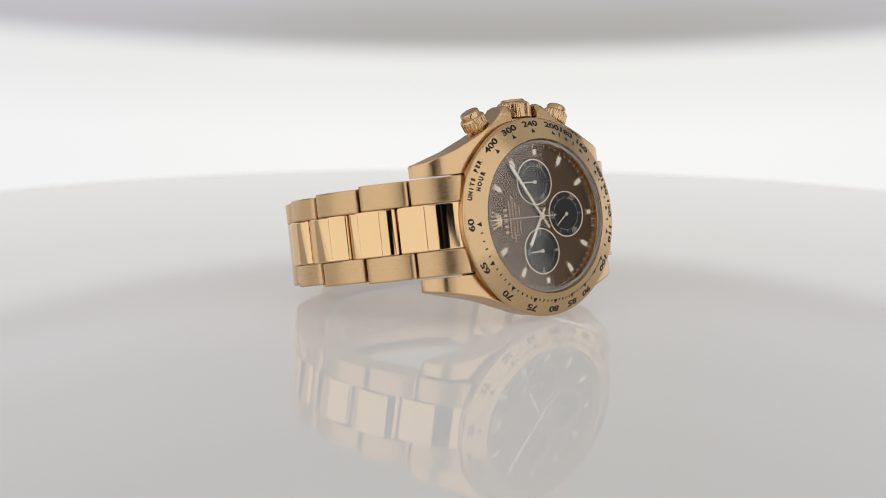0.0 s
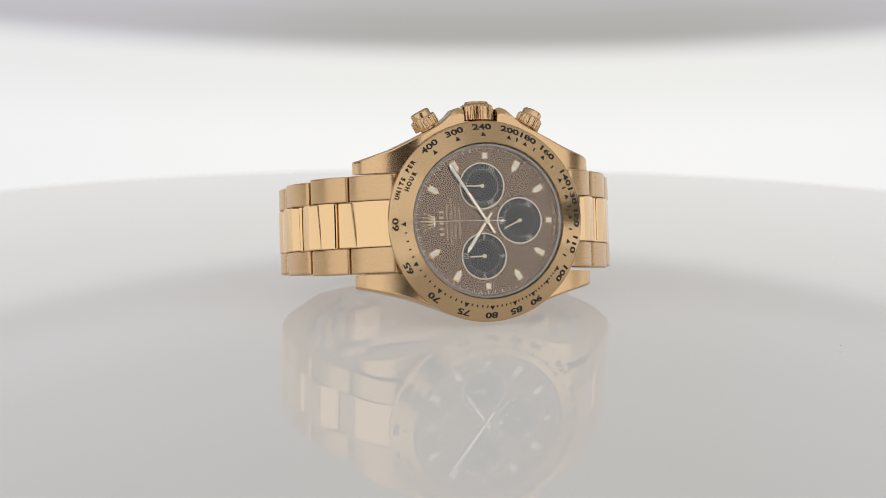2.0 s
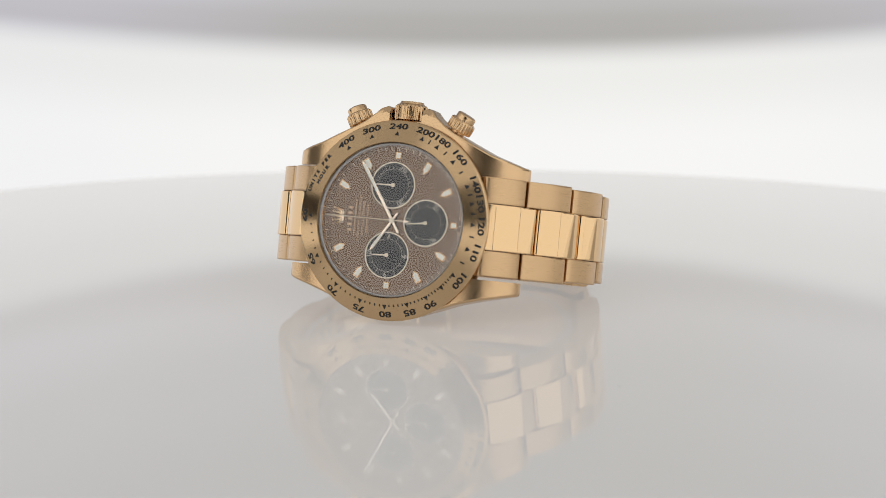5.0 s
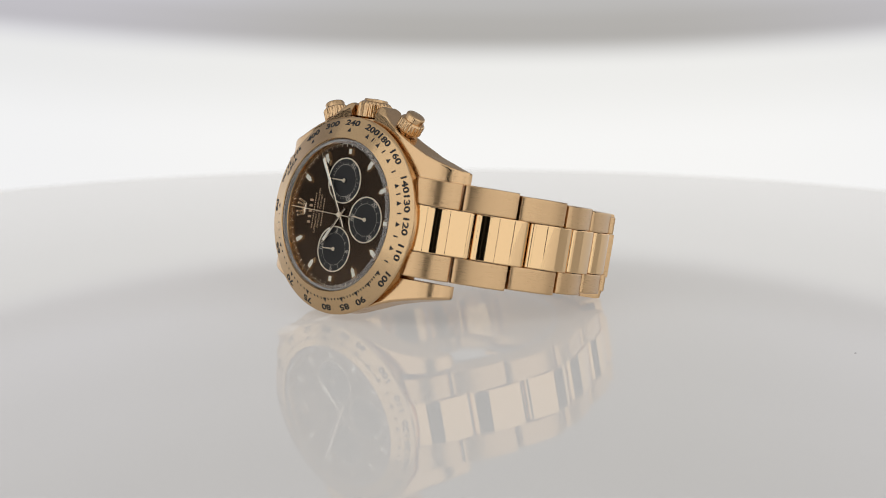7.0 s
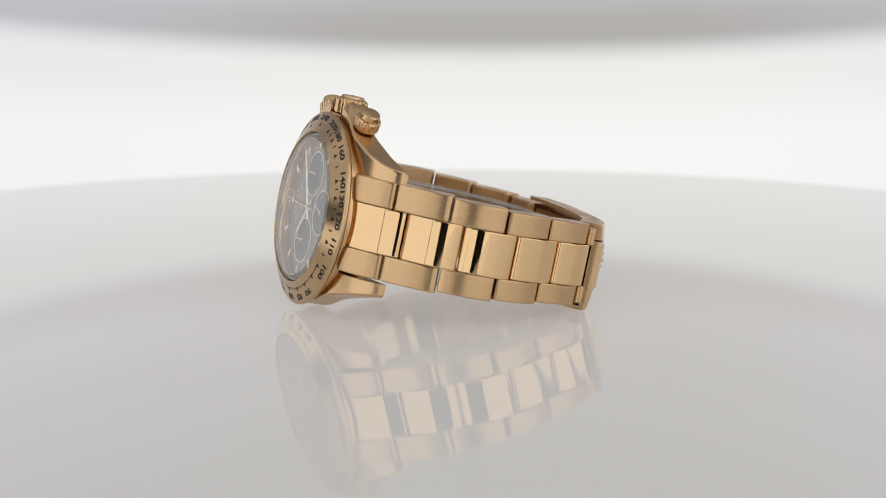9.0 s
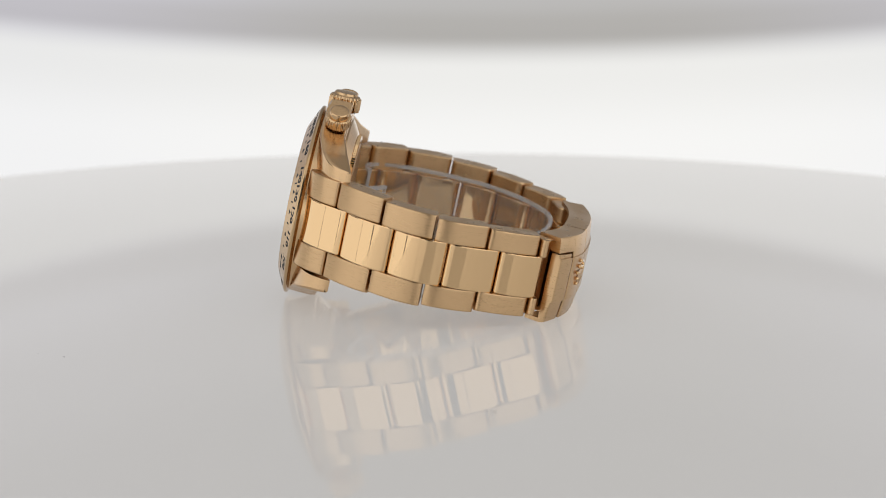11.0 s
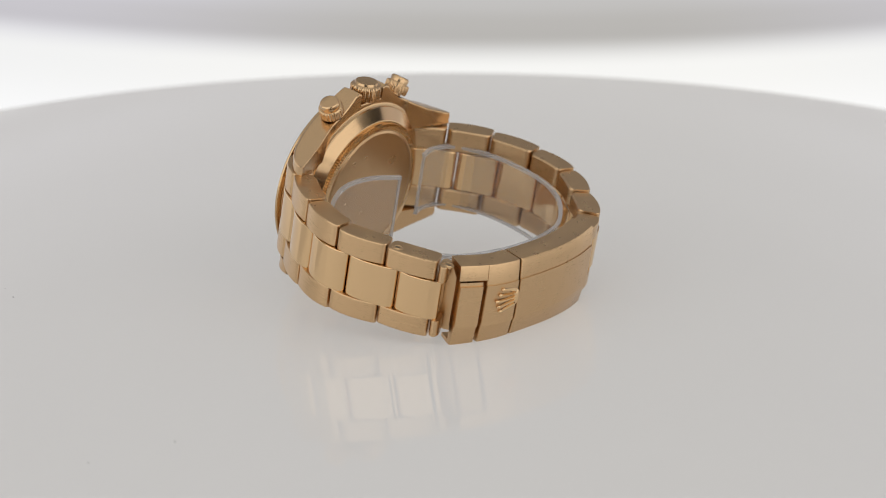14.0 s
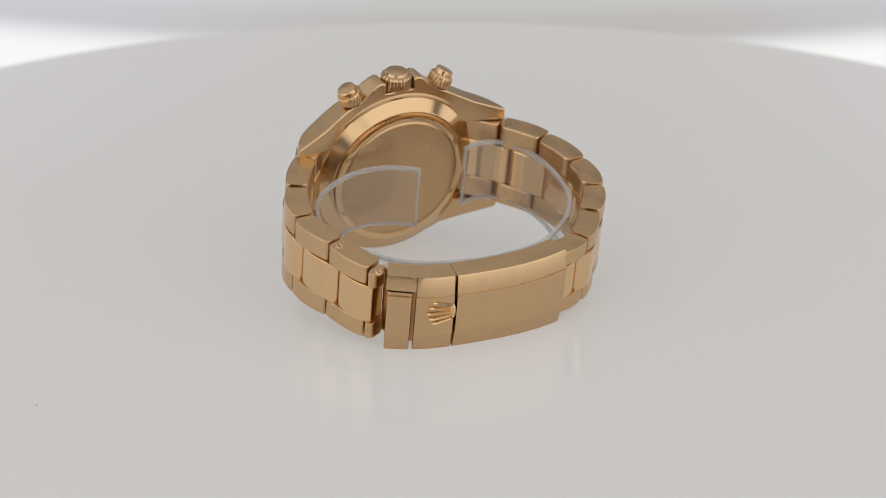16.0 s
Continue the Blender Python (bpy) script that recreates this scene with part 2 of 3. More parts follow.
class Path:
    """Outer line of the bracelet in the plane across it; s runs from the case to the clasp."""

    def __init__(self, points):
        self.p = catmull(points)
        self.s = [0]
        for a, b in zip(self.p, self.p[1:]):
            self.s.append(self.s[-1] + (b - a).length)

    def at(self, s):
        i = int(np.clip(np.searchsorted(self.s, s) - 1, 0, len(self.p) - 2))
        f = (s - self.s[i]) / (self.s[i + 1] - self.s[i])
        q = self.p[i].lerp(self.p[i + 1], f)
        t = (self.p[i + 1] - self.p[i]).normalized()
        return q, t

    def near(self, x, y):
        return min(zip(self.s, self.p), key=lambda a: (a[1] - Vector((x, y))).length)[0]


def sweep(path, s0, s1, ring_at, side, n=12):
    """Loft rings of (z, height) pairs along a path; ring_at(u, e) gives the ring at share u, e mm from the nearer end."""
    secs = []
    for i in range(n + 1):
        u = 0.5 - 0.5 * math.cos(math.pi * i / n)
        s = s0 + (s1 - s0) * u
        q, t = path.at(s)
        out = Vector((t.y, -t.x)) * side
        ring = []
        for zz, h in ring_at(u, min(s - s0, s1 - s)):
            c = q + out * h
            ring.append((c.x, c.y, zz))
        secs.append(ring)
    return loft(secs)


def link_bm(path, s0, s1, z0, z1, thick, side, dome=0.5, edge=0.24, end=0.5, rise=0.7):
    """A bracelet link: eased long edges, rounded ends, belly on the inner side."""
    def ring(u, e):
        drop = end - math.sqrt(max(0, end * end - (end - e) ** 2)) if e < end else 0.0
        belly = 1.3 - math.sqrt(max(0, 1.69 - (1.3 - e) ** 2)) if e < 1.3 else 0.0
        top = dome * (1 - (2 * u - 1) ** 2) - drop + rise
        bot = -thick + belly
        return ((z0, top - edge), (z0 + edge * .3, top - edge * .3), (z0 + edge, top), (z0 + edge + .12, top), (z1 - edge - .12, top), (z1 - edge, top), (z1 - edge * .3, top - edge * .3),
                (z1, top - edge), (z1, top - edge - .12), (z1, bot + .45), (z1, bot + .3), (z1 - .3, bot), (z1 - .42, bot), (z0 + .42, bot), (z0 + .3, bot), (z0, bot + .3), (z0, bot + .45), (z0, top - edge - .12))
    return sweep(path, s0, s1, ring, side, 14)


SIX = Path([(17.0, 2.9), (20.9, 5.8), (24.35, 9.95), (30.8, 19.5), (33.9, 30.2), (31.5, 40.7), (27.9, 51.0), (24.9, 57.0), (22, 60)])
TWELVE = Path([(-17.0, 2.9), (-20.9, 6.0), (-25.4, 10.9), (-31.2, 19.6), (-33.6, 30.4), (-32.0, 40.7), (-26.3, 48.9), (-19.4, 56.2), (-10.5, 58.9), (-2, 59.9)])
CLASP = Path([(26.4, 55.8), (19.8, 59.5), (13.2, 61.2), (2, 62.4), (-6, 62.1), (-12.6, 60.9)])


def screw_bm(x, y, z):
    """A slotted screw head set in the edge of a link, facing the crown side."""
    bm = lathe([(0, z + .06), (.62, z + .06), (.75, z - .1), (.75, z - .5)], 20)
    merge(bm, lathe([(.82, z + .01), (.98, z + .05), (1.1, z + .0)], 20))
    for v in bm.verts:
        v.co = Vector((v.co.x + x * MM, v.co.z + y * MM, v.co.y))
    return bm


def build_bracelet(root, path, side, ends, half=0.0, lift=0.0):
    """Oyster-style band: brushed outer links and polished centre links that lag behind them."""
    s_gap = [path.near(*e) for e in ends]
    gap = 0.34
    cut = [0.6] + s_gap
    for i in range(len(cut) - 1):
        a, b = cut[i], cut[i + 1]
        j = max(i - 1, 0)
        w0, c = 9.75 - 0.45 * j, 4.6 - 0.10 * j
        for z0, z1 in ((c + .05 + lift, w0 + lift * 1.4), (-w0 + lift, -c - .05 + lift)):
            smooth(part("outer_link", link_bm(path, a + gap / 2, b - gap / 2, z0, z1, 3.9, side), gold_brushed, root, "brushed outer link"), 40)
        a2 = a + 3.1 if i else 0.6
        if b + 3.1 < path.s[-1]:
            lag = 1.5 if half and i == len(cut) - 2 else 3.1
            smooth(part("centre_link", link_bm(path, a2 + .14, b + lag - .14, -c + lift, c + lift, 3.9, side, dome=0.85, edge=0.15, end=0.5, rise=0.5), gold_polished, root, "mirror-polished centre link"), 40)
    if half:
        j = len(cut) - 2
        w0, c = 9.75 - 0.45 * j, 4.6 - 0.10 * j
        for z0, z1 in ((c + .05 + lift, w0 - .1 + lift), (-w0 + .1 + lift, -c - .05 + lift)):
            smooth(part("end_barrel", link_bm(path, cut[-1] + gap / 2, cut[-1] + half, z0, z1, 3.6, side, end=0.9), gold_brushed, root, "short brushed link beside the clasp"), 40)
    for i in range(max(1, len(cut) - 2), len(cut)):
        j = i - 1
        q, t = path.at(cut[i] + (1.9 if half else -1.6))
        out = Vector((t.y, -t.x)) * side
        c = q - out * 0.6
        zt = 9.75 - 0.45 * j + (lift - .1 if i == len(cut) - 1 and half else lift * 1.4)
        smooth(part("screw", screw_bm(c.x, c.y, zt), gold_polished, root, "slotted link screw"), 30)
        part("screw_slot", box_bm(c.x - .12, c.x + .12, c.y - .6, c.y + .6, zt - .2, zt + .075), engraved, root)


def coronet_bm(scale, thick):
    """Five tapered prongs with balls over a curved foot, in the x-z plane pointing to -x, standing out to -y."""
    bm = bmesh.new()
    for k in range(-2, 3):
        a = radians(k * 21)
        tip = Vector((-math.cos(a) * (1.0 if k % 2 == 0 else .93), 0, math.sin(a) * 1.05))
        foot = Vector((0, 0, 0.22 * k))
        d = (tip - foot).normalized()
        sidev = Vector((-d.z, 0, d.x))
        for p, q, r0, r1 in ((foot, tip, .13, .05),):
            vs = []
            for c, r in ((p, r0), (q, r1)):
                vs.append([bm.verts.new(c + sidev * r), bm.verts.new(c + Vector((0, -thick / scale, 0))), bm.verts.new(c - sidev * r)])
            bm.faces.new((vs[0][0], vs[0][1], vs[1][1], vs[1][0]))
            bm.faces.new((vs[0][1], vs[0][2], vs[1][2], vs[1][1]))
            bm.faces.new(vs[1])
        ball = bmesh.new()
        bmesh.ops.create_icosphere(ball, subdivisions=2, radius=.115)
        bmesh.ops.translate(ball, verts=ball.verts, vec=tip)
        merge(bm, ball)
    foot = bmesh.new()
    bmesh.ops.create_uvsphere(foot, u_segments=20, v_segments=8, radius=1)
    for v in foot.verts:
        v.co = Vector((v.co.x * .13 + .08, v.co.y * thick / scale, v.co.z * .52))
    merge(bm, foot)
    for v in bm.verts:
        v.co = v.co * scale * MM
    return bm


def build_clasp(root):
    clasp = new("clasp")
    clasp.parent = root
    clasp["label"] = "brushed folding clasp with raised emblem"
    L = CLASP.s[-1]
    step, wide, low = 4.55, 8.8, 9.25

    def full(u, e):
        d = .25 - math.sqrt(max(0, .0625 - (.25 - e) ** 2)) if e < .25 else 0
        return [(-low, -5.6), (-low, -1.05 - d), (-low + .35, -.8 - d), (-step, -.25 - d), (-step + .02, -.02 - d), (-step + .2, -.02 - d), (step - .2, -.02 - d), (step - .02, -.02 - d), (step, -.25 - d),
                (wide - .35, -.7 - d), (wide, -0.95 - d), (wide, -5.6), (wide - .8, -5.6), (wide - .8, -2.2), (-low + .8, -2.2), (-low + .8, -5.6)]

    def strip(u, e):
        return [(5.7, -.36), (wide - .35, -.7), (wide, -.95), (wide, -5.6), (wide - .8, -5.6), (5.7, -2.2)]

    def lever(u, e):
        d = .3 - math.sqrt(max(0, .09 - (.3 - e) ** 2)) if e < .3 else 0
        return [(-low, -5.2), (-low, -1.05 - d), (-low + .35, -.8 - d), (-step, -.25 - d), (-step + .02, .12 - d), (-step + .2, .12 - d), (step - .2, .12 - d), (step - .02, .12 - d), (step, -.25 - d),
                (5.3, -.34 - d), (5.3, -2.2), (-low + .8, -2.2), (-low + .8, -5.2)]
    split = CLASP.near(13.2, 61.2)
    smooth(part("lever", sweep(CLASP, 0.3, 5.3, lever, 1), gold_brushed, clasp, "flip lever of the clasp"), 30)
    smooth(part("side_strip", sweep(CLASP, 0.0, 6.05, strip, 1), gold_brushed, clasp), 30)
    smooth(part("blade", sweep(CLASP, 6.05, split - .2, full, 1), gold_brushed, clasp), 30)
    smooth(part("cover", sweep(CLASP, split + .2, L, full, 1, 24), gold_brushed, clasp, "long curved clasp cover"), 30)
    smooth(part("hinge", sweep(CLASP, 1.0, L - 1.5, lambda u, e: [(-6.5, -4.4), (-6.5, -3.3), (6.5, -3.3), (6.5, -4.4)], 1, 20), gold_inner, clasp), 30)
    s5 = SIX.near(27.9, 51.0)
    smooth(part("hinge_barrel", sweep(SIX, s5 + 1.2, SIX.s[-1] - .5, lambda u, e: [(-7.4, -4.6), (-7.4, -3.4), (7.4, -3.4), (7.4, -4.6)], 1, 10), gold_inner, clasp, "brown-shaded hinge inside the clasp"), 30)
    q, t = CLASP.at(split - .9)
    em = coronet_bm(3.5, .5)
    for v in em.verts:
        v.co.x *= 1.35
    out = Vector((t.y, -t.x))
    # prongs run against the path, the relief stands outward
    m = Matrix(((-t.x * -1, -out.x, 0, q.x * MM), (-t.y * -1, -out.y, 0, q.y * MM), (0, 0, 1, 0.9 * MM), (0, 0, 0, 1)))
    bmesh.ops.transform(em, matrix=m, verts=em.verts)
    smooth(part("emblem", em, gold_polished, clasp, "raised polished coronet emblem"), 50)
    return clasp


def case_block(sign):
    """Upper or lower half of the middle case with its two lugs, as sections along x."""
    def top(x):
        a = abs(x)
        if sign > 0:
            pts = [(0, 20.2), (3.42, 20.2), (3.47, 22.6), (4.3, 22.95), (5.5, 22.5), (6.5, 21.35), (8.2, 19.95), (10.5, 18.5), (13.4, 17.05), (18, 14.85), (24.0, 12.8), (24.4, 12.72), (24.65, 12.6)]
        else:
            pts = [(0, 19.2), (6, 18.35), (9, 17.5), (11.5, 16.6), (14.2, 15.5), (18, 14.4), (24.0, 12.9), (24.4, 12.8), (24.65, 12.6)]
        return float(np.interp(a, [p[0] for p in pts], [p[1] for p in pts]))
    xs = sorted({round(v * s, 3) for v in [0, 2, 3.42, 3.47, 4.3, 5.5, 6.5, 8.2, 9.3, 10.5, 12, 13.4, 15, 16.5, 18, 19.2, 20.2, 21, 21.8, 22.5, 23.1, 23.6, 24.0, 24.3, 24.5, 24.65] for s in (1, -1)})
    secs = []
    for x in xs:
        a, t = abs(x), top(x)
        f = max(0, (a - 12.5) / 12.4)
        yf = float(np.interp(a, (12.5, 15, 18, 20, 21.5, 22.6, 23.4, 24.0, 24.4, 24.65), (2.95, 3.45, 4.35, 5.2, 6.05, 6.95, 7.85, 8.8, 9.75, 10.6)))
        yb = 8.0 + 3.5 * f ** 0.9
        zi = 10.1
        c = 0.38
        guard = 0.9 if (a < 5.6 and a > 3.45 and sign > 0) else 0
        ring = [(x, yf, zi), (x, yf, t - c - guard - .15), (x, yf, t - c - guard), (x, yf + .14 + guard * .6, t - .12), (x, yf + .42 + guard, t), (x, yf + .6 + guard, t), (x, yb - .6, t), (x, yb - .42, t), (x, yb - .14, t - .12), (x, yb, t - c), (x, yb, t - c - .15), (x, yb, zi)]
        secs.append([(p[0], p[1], sign * p[2]) for p in ring])
    return loft(secs)


def build_case(root):
    bm = lathe([(15.6, 2.3), (19.0, 2.35), (19.35, 2.7), (19.5, 4.5), (19.55, 7.2), (19.35, 8.1), (18.6, 8.35), (15.2, 8.35)], 160, closed=True)
    merge(bm, case_block(1))
    merge(bm, case_block(-1))
    smooth(part("case", bm, gold_case, root, "polished middle case with lugs and crown guards"), 32)
    back = part("case_back", lathe([(18.7, 8.3), (18.55, 8.6), (18.45, 8.66), (16.1, 10.04), (16.0, 10.1), (15.7, 10.15), (0, 10.15)], 160), gold_back, root, "polished screw-down case back")
    smooth(back, 25)
    teeth = 150
    ring = lathe([(14.7, 10.15), (15.35, 10.2), (15.35, 10.85), (14.75, 10.95), (14.2, 10.95)], teeth * 2, ripple=lambda i, j: (.2 if i % 2 else 0) if j in (1, 2) else 0)
    part("fluted_ring", ring, gold_polished, back, "finely fluted ring")
    smooth(part("plate", lathe([(14.3, 10.95), (13.9, 10.8), (13.4, 11.0), (0, 11.0)], 128), gold_inner, back, "satin back plate"), 20)


def build_crown(root):
    crown = new("crown")
    crown.parent = root
    crown["label"] = "fluted winding crown between its guards"

    def flute(i, j):
        return 0.0 if j not in (1, 2, 3) else (.16 if i % 4 in (0, 1) else -.10)
    bm = lathe([(2.6, 20.2), (3.15, 20.45), (3.2, 21), (3.2, 23.1), (2.95, 23.5), (2.5, 23.7), (2.3, 24.15), (0, 24.35)], 96, axis="y", ripple=flute)
    for v in bm.verts:
        v.co = Vector((v.co.x, v.co.z + 6.0 * MM, v.co.y))
    smooth(part("knob", bm, gold_case, crown), 30)


def build_pusher(root, s):
    a = radians(28.3) * s
    pusher = new("pusher")
    pusher.parent = root
    pusher["label"] = "screw-down chronograph pusher"
    m = Matrix.Translation(Vector((math.sin(a) * 18.6, 6.0, math.cos(a) * 18.6)) * MM) @ Matrix.Rotation(a, 4, "Y")

    def place(bm):
        for v in bm.verts:
            v.co = m @ Vector((v.co.x, v.co.z, v.co.y))
        return bm
    smooth(part("collar", place(lathe([(1.95, -2.0), (1.95, 2.4), (1.75, 2.7), (1.55, 2.75), (1.55, 3.6)], 40)), gold_case, pusher), 30)
    smooth(part("seal", place(lathe([(2.05, 2.45), (2.12, 2.55), (2.05, 2.65)], 40)), engraved, pusher, "black gasket line"), 30)
    smooth(part("screw_ring", place(lathe([(1.5, 3.0), (2.45, 3.1), (2.58, 3.35), (2.58, 5.1), (2.35, 5.4), (1.8, 5.45)], 96,
                                          ripple=lambda i, j: (.05 if i % 4 in (0, 1) else -.07) if j in (1, 2, 3) else 0)), gold_case, pusher, "knurled screw ring"), 30)
    smooth(part("cap", place(lathe([(2.0, 5.2), (2.0, 6.4), (1.95, 6.5), (1.8, 6.66), (1.62, 6.72), (0, 6.75)], 48)), gold_case, pusher, "smooth push cap"), 30)


def text_mesh(body, size, widen=1.0, bold=0.0, align="CENTER"):
    cu = bpy.data.curves.new("text", "FONT")
    cu.body, cu.size, cu.align_x, cu.align_y = body, size, align, "CENTER"
    cu.offset, cu.extrude, cu.resolution_u = bold, 0.0, 3
    ob = bpy.data.objects.new("text", cu)
    scene.collection.objects.link(ob)
    dg = bpy.context.evaluated_depsgraph_get()
    me = bpy.data.meshes.new_from_object(ob.evaluated_get(dg))
    bpy.data.objects.remove(ob)
    for v in me.vertices:
        v.co.x *= widen
    return me


def put_text(name, body, size, m, material, parent, widen=1.0, bold=0.0, label=""):
    """Lettering in mm laid by the matrix m (x reading direction, y up, z out of the surface)."""
    me = text_mesh(body, size, widen, bold)
    me.transform(m)
    me.name = name
    me.materials.clear()
    me.materials.append(material)
    ob = new(name, me)
    ob.parent = parent
    if label:
        ob["label"] = label
    return ob


def frame_at(origin, right, up):
    out = Vector(right).cross(Vector(up))
    m = Matrix((right, up, out)).transposed().to_4x4()
    return Matrix.Translation(Vector(origin) * MM) @ m @ Matrix.Scale(MM, 4)


def hour_dir(deg):
    """Unit vector on the dial, degrees clockwise from twelve."""
    a = radians(deg)
    return Vector((-math.cos(a), 0, math.sin(a)))


SLOPE = 0.47


def bezel_y(r):
    return -0.5 + (r - 15.6) * SLOPE


def on_bezel(deg, r, lift=0.012):
    up0 = hour_dir(deg - 1.4)
    right = Vector((up0.z, 0, -up0.x))
    up = (up0 + Vector((0, SLOPE, 0))).normalized()
    out = right.cross(up)
    p = up0 * r + Vector((0, bezel_y(r), 0)) + out * lift
    return p, right, up


def build_bezel(root):
    b = bezel_y
    bezel = smooth(part("bezel", lathe([(15.42, 0.6), (15.46, b(15.6) + .2), (15.6, b(15.6)), (15.75, b(15.75)), (19.6, b(19.6)), (19.72, b(19.72)), (19.95, b(19.72) + .14), (20.08, b(19.72) + .36), (20.06, 2.15), (19.7, 2.34), (15.42, 2.34)], 192, closed=True),
                        gold_bezel, root, "tachymeter bezel with black engraved scale"), 28)
    for n in (60, 65, 70, 75, 80, 85, 90, 100, 110, 120, 130, 140, 160, 180, 200, 240, 300, 400):
        p, r, u = on_bezel(21600 / n, 18.72)
        put_text("numeral", str(n), 1.72, frame_at(p, r, u), engraved, bezel, 1.52, 0.058)
    for body, deg, rad, gap in (("UNITS PER", 28, 18.9, .97), ("HOUR", 28.5, 17.55, 1.12)):
        # letter by letter round the ring
        for i, ch in enumerate(body):
            if ch != " ":
                a = deg + math.degrees((i - (len(body) - 1) / 2) * gap / rad)
                p, r, u = on_bezel(a, rad)
                put_text("letter", ch, 1.2, frame_at(p, r, u), engraved, bezel, .95, 0.08)

    def mark(deg, quad):
        bm = bmesh.new()
        p, r, u = on_bezel(deg, 17.3)
        vs = [bm.verts.new((p + r * x + u * y) * MM) for x, y in quad]
        bm.faces.new(vs)
        return bm
    tri = [(-.5, -.45), (.5, -.45), (0, .55)]
    bar = [(-.15, -.42), (.15, -.42), (.15, .5), (-.15, .5)]
    small = [(-.13, -.5), (.13, -.5), (.13, 0), (-.13, 0)]
    for n in (60, 65, 70, 75, 80, 85, 90, 95, 100, 110, 120, 130, 140, 160, 180, 200, 240, 300, 400):
        part("triangle", mark(21600 / n, tri), engraved, bezel)
    for n in (105, 115, 125, 135, 150, 170, 190):
        part("tick", mark(21600 / n, bar), engraved, bezel)
    for n in range(61, 100):
        if n % 5:
            part("tick", mark(21600 / n, small), engraved, bezel)
    return bezel


DIAL_Y = 1.45


def flat(name, outline, y, material, parent, thick=0.0, label="", bevel=0.0):
    """A plate on the dial from (x, z) pairs; thick raises it towards the crystal."""
    bm = bmesh.new()
    lo = [bm.verts.new(Vector((x, y, z)) * MM) for x, z in outline]
    if thick:
        cx, cz = sum(p[0] for p in outline) / len(outline), sum(p[1] for p in outline) / len(outline)
        hi = [bm.verts.new(Vector((x + (cx - x) * bevel, y - thick, z + (cz - z) * bevel)) * MM) for x, z in outline]
        for i in range(len(lo)):
            j = (i + 1) % len(lo)
            bm.faces.new((lo[i], lo[j], hi[j], hi[i]))
        bm.faces.new(hi)
    else:
        bm.faces.new(lo)
    return part(name, bm, material, parent, label)


def ring_bm(r0, r1, y, cx=0, cz=0, steps=96):
    bm = lathe([(r0, y), (r1, y)], steps)
    bmesh.ops.translate(bm, verts=bm.verts, vec=Vector((cx, 0, cz)) * MM)
    return bm


def local(deg, pairs, base=0.0, cx=0.0, cz=0.0):
    """Pairs (across, out) turned to a clock direction."""
    d = hour_dir(deg)
    r = Vector((d.z, 0, -d.x))
    return [((r * a + d * (o + base)).x + cx, (r * a + d * (o + base)).z + cz) for a, o in pairs]


def on_dial(deg, rad, cx=0.0, cz=0.0, y=DIAL_Y - 0.02, upright=False):
    d = hour_dir(deg)
    up = d
    if upright:
        up = -d
    right = Vector((up.z, 0, -up.x))
    return frame_at(Vector((cx, y, cz)) + d * rad, right, up)


